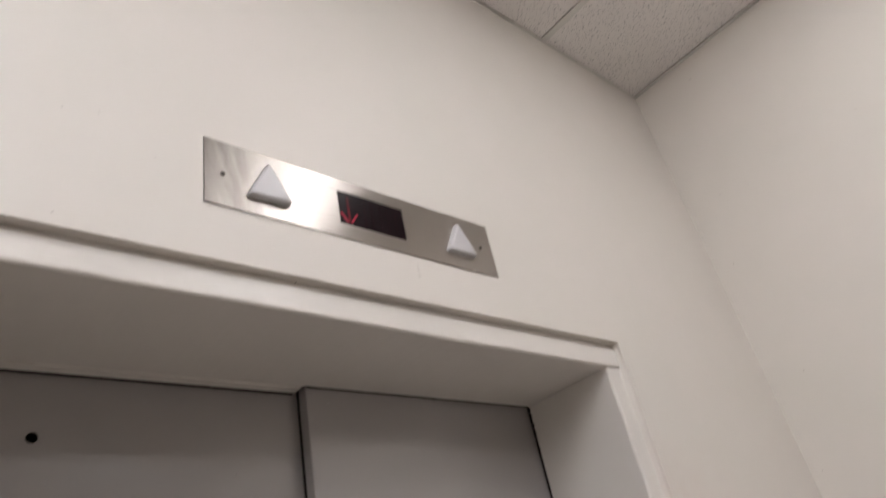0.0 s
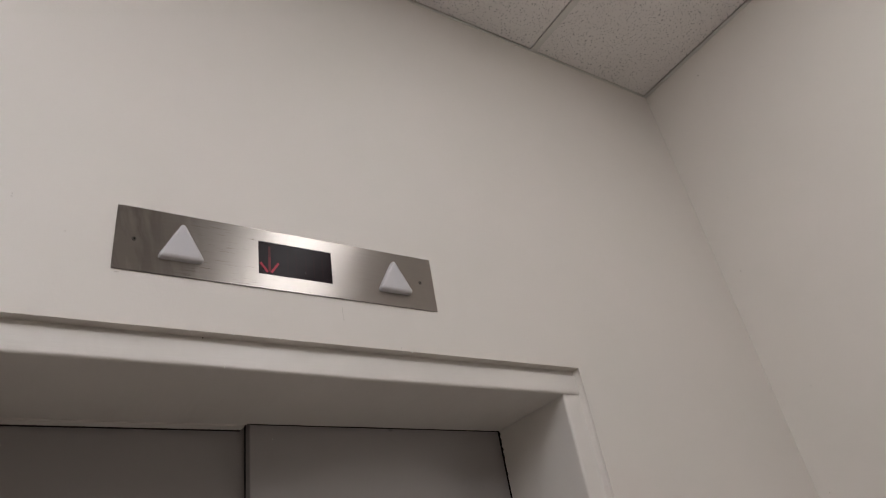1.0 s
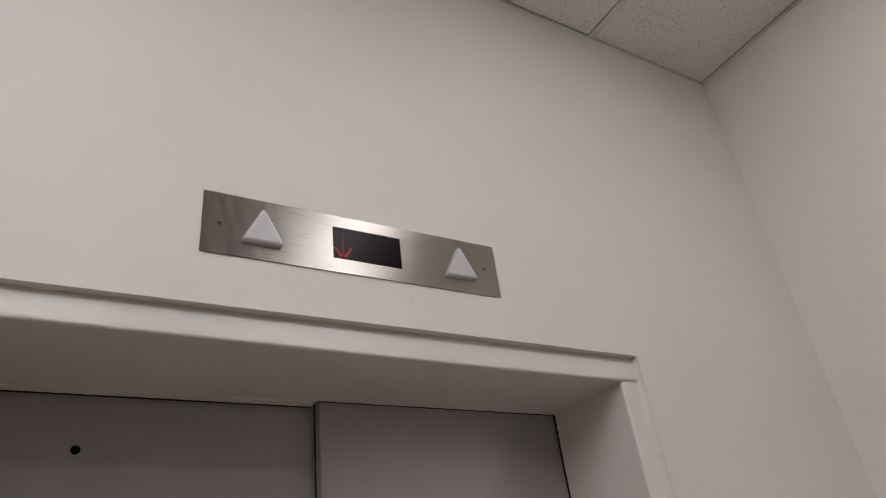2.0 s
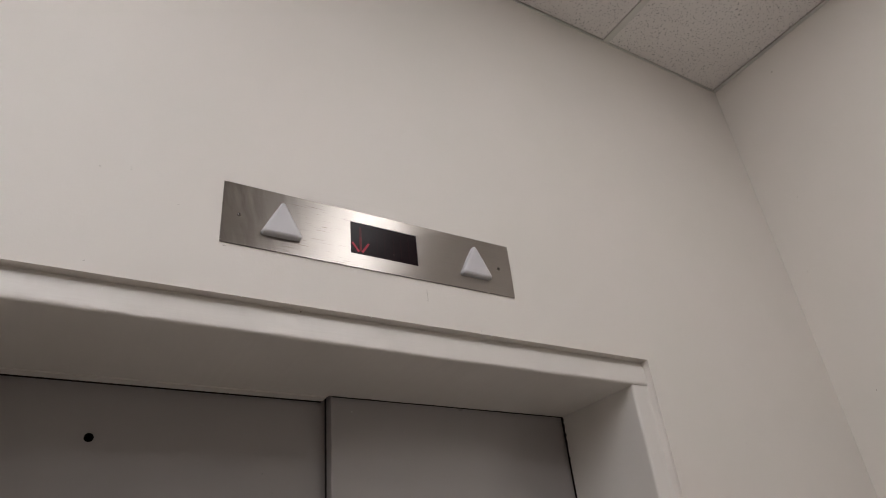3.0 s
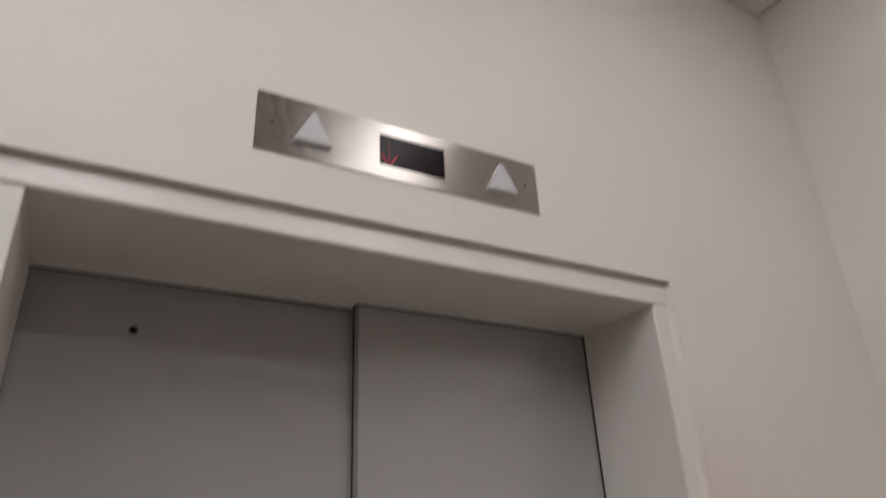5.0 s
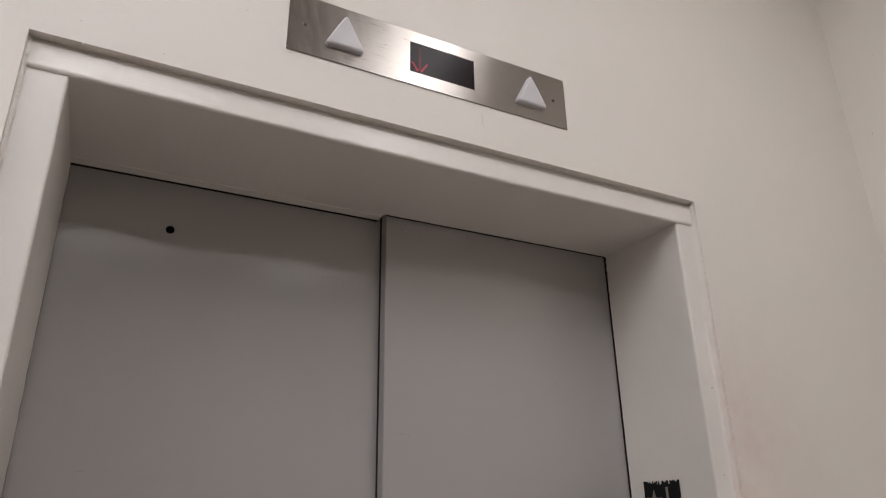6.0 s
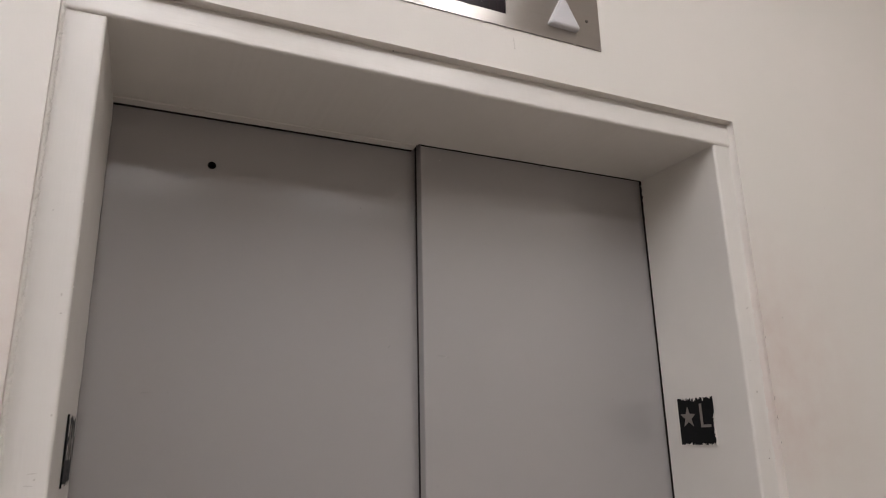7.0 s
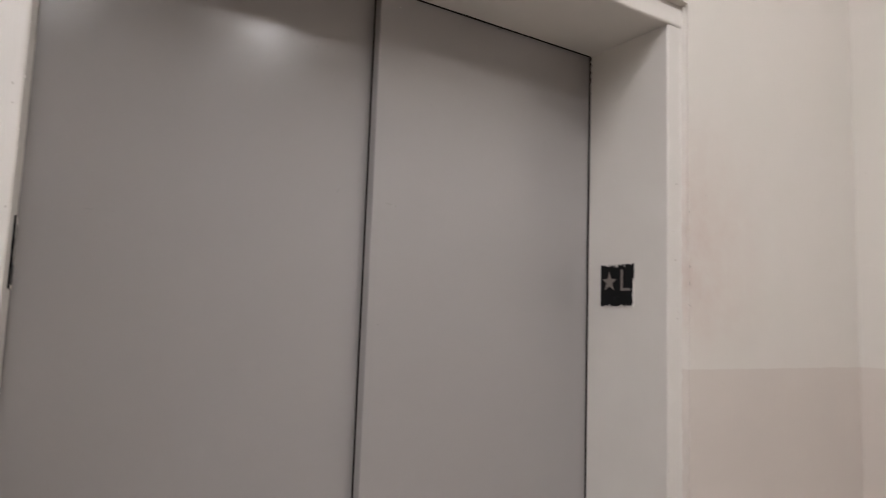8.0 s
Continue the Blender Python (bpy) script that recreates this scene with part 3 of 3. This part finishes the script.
def indicator():
    ob = empty("hall_position_indicator", "brushed steel elevator indicator with two white triangles and dark display", "elevator indicator")
    x0, x1, z0, z1 = -0.3025, 0.3020, 2.2850, 2.4080
    wx0, wx1, wz0, wz1 = -0.0670, 0.0750, 2.3140, 2.3830
    bm = bmesh.new()
    uv = bm.loops.layers.uv.new("brush")
    yf, yb = -0.0025, -0.0003
    outer = [(x0, z0), (x1, z0), (x1, z1), (x0, z1)]
    inner = [(wx0, wz0), (wx1, wz0), (wx1, wz1), (wx0, wz1)]
    of, nf = [bm.verts.new((x, yf, z)) for x, z in outer], [bm.verts.new((x, yf, z)) for x, z in inner]
    ow, nb = [bm.verts.new((x, yb, z)) for x, z in outer], [bm.verts.new((x, yb, z)) for x, z in inner]
    for i in range(4):
        j = (i + 1) % 4
        bm.faces.new((of[i], of[j], nf[j], nf[i]))
        bm.faces.new((of[i], of[j], ow[j], ow[i]))
        bm.faces.new((nf[i], nf[j], nb[j], nb[i]))
    for f in bm.faces:
        for l in f.loops:
            l[uv].uv = (l.vert.co.z, l.vert.co.x)
    part("faceplate", bm, STEEL, ob, "brushed stainless steel plate with dull smudges")
    win = part("display_window", boxes(((wx0 + 0.0004, -0.0014, wz0 + 0.0004), (wx1 - 0.0004, -0.0004, wz1 - 0.0004))), SMOKED, ob, "dark smoked display window")
    y = -0.0021
    part("arrow_segment", bar((-0.0465, 2.3215), (-0.0465, 2.352), 0.0044, y), SEGMENT_DIM, win, "dim red arrow shaft")
    part("arrow_segment", bar((-0.0465, 2.3525), (-0.0465, 2.374), 0.0042, y), SEGMENT_FAINT, win, "faint red upper arrow shaft")
    part("arrow_segment", bar((-0.0632, 2.3375), (-0.0500, 2.3195), 0.0042, y), SEGMENT, win, "lit red arrow head stroke")
    part("arrow_segment", bar((-0.0297, 2.3410), (-0.0435, 2.3195), 0.0042, y), SEGMENT, win, "lit red arrow head stroke")
    for sx in (-0.012, 0.004, 0.023, 0.039, 0.056):
        part("unlit_segment", bar((sx, 2.3215), (sx, 2.3745), 0.0034, -0.0018), SEGMENT_OFF, win, "dark unlit digit segment")
    for cx in (-0.1995, 0.2075):
        arrow_lens(cx, ob)
    screw(-0.2735, 2.3445, ob)
    screw(0.2700, 2.3475, ob)
    # a few crumbs of wall paint caught on the plate's rim
    rng = random.Random(12)
    for px, pz in ((x0 + 0.003, z1), (x0 + 0.001, z0 + 0.004), (-0.050, z1), (0.033, z1), (0.150, z0), (0.235, z0), (x1 - 0.006, z0), (-0.115, z0)):
        bm = bmesh.new()
        m = Matrix.Translation((px, -0.002, pz)) @ Matrix.Diagonal((rng.uniform(1.2, 3.5), 0.9, rng.uniform(0.5, 0.9), 1))
        bmesh.ops.create_icosphere(bm, subdivisions=2, radius=rng.uniform(0.0009, 0.0015), matrix=m)
        part("paint_crumb", bm, CASING, ob, "crumb of off-white wall paint", smooth=True)
    return ob


indicator()


# ---------------------------------------------------------------- jamb signs
def jamb_sign(side):
    """Black square sign with a raised star and letter, its rim smeared by casing paint."""
    ob = empty("jamb_sign", "black square sign, star and letter L, edges ragged with white paint", "sign", "door jamb signs")
    rng = random.Random(31 if side > 0 else 57)
    ya, yb, za, zb = 0.1135, 0.2150, 1.4865, 1.5885
    sy, sz = (0.0, 0.0) if side > 0 else (0.034, -0.023)
    xs = OPEN_R * side

    def flat(pts, d0, d1):
        """Polygon of (y, z) points standing off the jamb from d0 to d1."""
        bm = bmesh.new()
        lean = LEAN / 0.2735 if side < 0 else 0.0
        a = [bm.verts.new((xs + lean * (y + sy - 0.02) - side * d0, y + sy, z + sz)) for y, z in pts]
        b = [bm.verts.new((xs + lean * (y + sy - 0.02) - side * d1, y + sy, z + sz)) for y, z in pts]
        bm.faces.new(a)
        bm.faces.new(b)
        for i in range(len(a)):
            j = (i + 1) % len(a)
            bm.faces.new((a[i], a[j], b[j], b[i]))
        return bm

    plate = part("plate", flat([(ya, za), (yb, za), (yb, zb), (ya, zb)], 0.0002, 0.0030), SIGN, ob)
    cy, cz, r = 0.1865, 1.546, 0.0235
    star = [(cy + rr * math.sin(math.pi * k / 5), cz + rr * math.cos(math.pi * k / 5)) for k in range(10) for rr in ((r if k % 2 == 0 else r * 0.40),)]
    part("star", flat(star, 0.0028, 0.0040), SIGN_METAL, plate, "raised dull metal star")
    L = [(0.1510, 1.5745), (0.1445, 1.5745), (0.1445, 1.5305), (0.1230, 1.5305), (0.1230, 1.5245), (0.1510, 1.5245)]
    part("letter", flat(L, 0.0028, 0.0040), SIGN_METAL, plate, "raised dull metal letter L")
    bm = bmesh.new()
    for dy, dz in ((0, 0), (0, 0.0024), (0.0048, 0.0024), (0.0072, 0), (0.0072, 0.0024), (0.012, -0.0024), (0.012, 0.0)):
        bmesh.ops.create_icosphere(bm, subdivisions=1, radius=0.0008, matrix=Matrix.Translation((xs + (LEAN * 0.63 if side < 0 else 0.0) - side * 0.0031, 0.160 + dy + sy, 1.508 + dz + sz)))
    part("braille", bm, SIGN, plate, smooth=True)
    # ragged paint along top, bottom and the outer edge
    for lo, sgn, reach in ((zb, -1, 0.0085), (za, 1, 0.0070)):
        pts, y = [(ya, lo)], ya
        while y < yb - 0.003:
            w = rng.uniform(0.0012, 0.0042)
            deep = reach * rng.random() ** 2.2
            pts += [(y + w * 0.1, lo + sgn * (0.0008 + deep)), (y + w * 0.75, lo + sgn * (0.0006 + deep * rng.uniform(0.5, 1))), (y + w, lo + sgn * 0.0007)]
            y += w
        pts += [(yb, lo + sgn * 0.0012), (yb, lo)]
        part("paint_smear", flat(pts, 0.0025, 0.0034), CASING, ob, "ragged off-white paint smear")
    if side > 0:
        pts, z = [(ya - 0.0008, za)], za
        while z < za + 0.062:
            w = rng.uniform(0.0015, 0.005)
            deep = 0.0045 * rng.random() ** 2.2
            pts += [(ya + 0.0002 + deep, z + w * 0.2), (ya + 0.0002 + deep * 0.6, z + w * 0.8)]
            z += w
        pts += [(ya + 0.0002, za + 0.066), (ya - 0.0008, za + 0.066)]
        part("paint_smear", flat(pts, 0.0002, 0.0033), CASING, ob, "ragged off-white paint smear")
    else:
        for k in range(5):
            y = rng.uniform(ya + 0.01, yb - 0.012)
            z = rng.uniform(za + 0.03, zb - 0.03)
            h = rng.uniform(0.012, 0.03)
            part("paint_smear", flat([(y, z), (y + 0.003, z + 0.002), (y + 0.004, z + h), (y + 0.001, z + h + 0.004)], 0.0025, 0.0036), CASING if k % 3 else SIGN_METAL, ob)
    return ob


jamb_sign(1)
jamb_sign(-1)


# ---------------------------------------------------------------- small marks
def fleck(name, parent, face, x, z, w, h, turn, material, seed):
    """A thin uneven chip or scratch lying on an upright face."""
    rng = random.Random(seed)
    c, sn = math.cos(radians(turn)), math.sin(radians(turn))
    pts = []
    for k in range(9):
        t = 2 * math.pi * k / 9
        u, v = w / 2 * math.cos(t) * rng.uniform(0.6, 1.1), h / 2 * math.sin(t) * rng.uniform(0.6, 1.1)
        pts.append((x + u * c - v * sn, z + u * sn + v * c))
    part(name, prism(pts, face - 0.00035, face + 0.0002), material, parent)


WALL_MARKS = [(-0.495, 2.381, 0.003, 0.003, 0), (-0.450, 2.393, 0.002, 0.003, 0), (-0.450, 2.388, 0.003, 0.0015, 20), (-0.372, 2.340, 0.005, 0.0015, 20),
              (-0.608, 2.228, 0.003, 0.0025, 0), (-0.490, 2.209, 0.004, 0.002, 30), (-0.294, 2.2795, 0.008, 0.002, 5), (0.922, 2.016, 0.003, 0.003, 0),
              (0.091, 2.2565, 0.0011, 0.030, 3), (0.0915, 2.243, 0.005, 0.0014, 0), (0.207, 2.197, 0.006, 0.0012, 60), (0.721, 1.746, 0.004, 0.003, 0)]
for n, (mx, mz, mw, mh, turn) in enumerate(WALL_MARKS):
    fleck("paint_nick", north, 0.0, mx, mz, mw, mh, turn, CRACK, n)
for n, (mx, mz, mw, mh, turn) in enumerate([(0.6605, 1.702, 0.0012, 0.005, 0), (0.6610, 1.578, 0.0012, 0.008, 0), (0.6612, 1.540, 0.0014, 0.009, 5), (0.6605, 1.492, 0.0012, 0.005, 0),
                                            (0.776, 1.321, 0.005, 0.004, 0), (0.875, 1.118, 0.006, 0.002, -30), (0.754, 1.113, 0.006, 0.0015, -25)]):
    fleck("paint_nick", north, 0.0, mx, mz, mw, mh, turn, NICK if n < 4 else CRACK, 40 + n)
fleck("paint_nick", north, 0.0135, -0.155, 2.1865, 0.003, 0.003, 0, NICK, 60)
SCUFF = plain("door_scuff", (0.20, 0.19, 0.185), 0.4, bump=0)
RUB = plain("door_rub", (0.315, 0.298, 0.288), 0.26, bump=0)
CHIP = plain("door_chip", (0.52, 0.50, 0.48), 0.4, bump=0)
for n, (mx, mz, mw, mh, turn) in enumerate([(-0.121, 1.986, 0.003, 0.003, 0), (-0.101, 1.952, 0.002, 0.002, 0), (-0.058, 1.698, 0.009, 0.0012, 50), (-0.061, 1.694, 0.006, 0.001, 50),
                                            (-0.505, 1.605, 0.016, 0.001, 4), (-0.468, 1.605, 0.002, 0.002, 0), (-0.250, 1.336, 0.0025, 0.0025, 0)]):
    fleck("scratch", slow, SLOW, mx, mz, mw, mh, turn, SCUFF, 70 + n)
for n, (mx, mz, mw, mh, turn) in enumerate([(0.049, 2.107, 0.003, 0.002, 0), (0.135, 1.908, 0.0025, 0.0025, 0), (0.466, 1.590, 0.002, 0.002, 0), (0.315, 2.133, 0.018, 0.008, 0), (0.028, 1.427, 0.0028, 0.0028, 0)]):
    fleck("scratch", fast, FAST, mx, mz, mw, mh, turn, CHIP if n == 0 else SCUFF, 80 + n)
fleck("rub_mark", fast, FAST, 0.048, 1.676, 0.034, 0.005, -6, RUB, 90)

for n, (mx, mz, mw, mh, turn, mat) in enumerate([(0.640, 1.765, 0.010, 0.0012, 25, NICK), (0.634, 1.592, 0.006, 0.005, 0, CRACK), (0.628, 1.655, 0.003, 0.002, 0, CRACK), (0.645, 1.475, 0.0012, 0.012, 8, CRACK),
                                                 (0.641, 1.462, 0.003, 0.003, 0, NICK), (-0.630, 1.490, 0.013, 0.0012, 4, CRACK), (-0.632, 1.476, 0.012, 0.0012, -4, CRACK), (-0.6255, 1.483, 0.003, 0.003, 0, CRACK),
                                                 (-0.622, 1.715, 0.003, 0.005, 20, CRACK), (-0.620, 1.690, 0.004, 0.002, 0, CRACK), (-0.616, 1.560, 0.003, 0.004, 0, CRACK), (-0.645, 1.83, 0.002, 0.003, 0, CRACK)]):
    fleck("paint_nick", door_frame, FACE - 0.0006, mx, mz, mw, mh, turn, mat, 100 + n)

# paint broken away along the back edge of one jamb
for n, (cz, ch, cy) in enumerate([(2.127, 0.010, 0.0030), (2.111, 0.014, 0.0022), (2.090, 0.009, 0.0032), (2.072, 0.016, 0.0016), (2.034, 0.008, 0.0020)]):
    rng = random.Random(140 + n)
    bm = bmesh.new()
    rim = [(0.2592, cz - ch / 2)] + [(0.2592 - cy * math.sin(math.pi * k / 5) * rng.uniform(0.6, 1.1), cz - ch / 2 + ch * k / 5) for k in range(1, 5)] + [(0.2592, cz + ch / 2)]
    a = [bm.verts.new((OPEN_R - 0.0009, y, z)) for y, z in rim]
    b = [bm.verts.new((OPEN_R + 0.0020, y, z)) for y, z in rim]
    bm.faces.new(a)
    bm.faces.new(b)
    for i in range(len(a)):
        j = (i + 1) % len(a)
        bm.faces.new((a[i], a[j], b[j], b[i]))
    part("paint_chip", bm, SHADOWLINE, door_frame, "dark chip broken out of the paint")
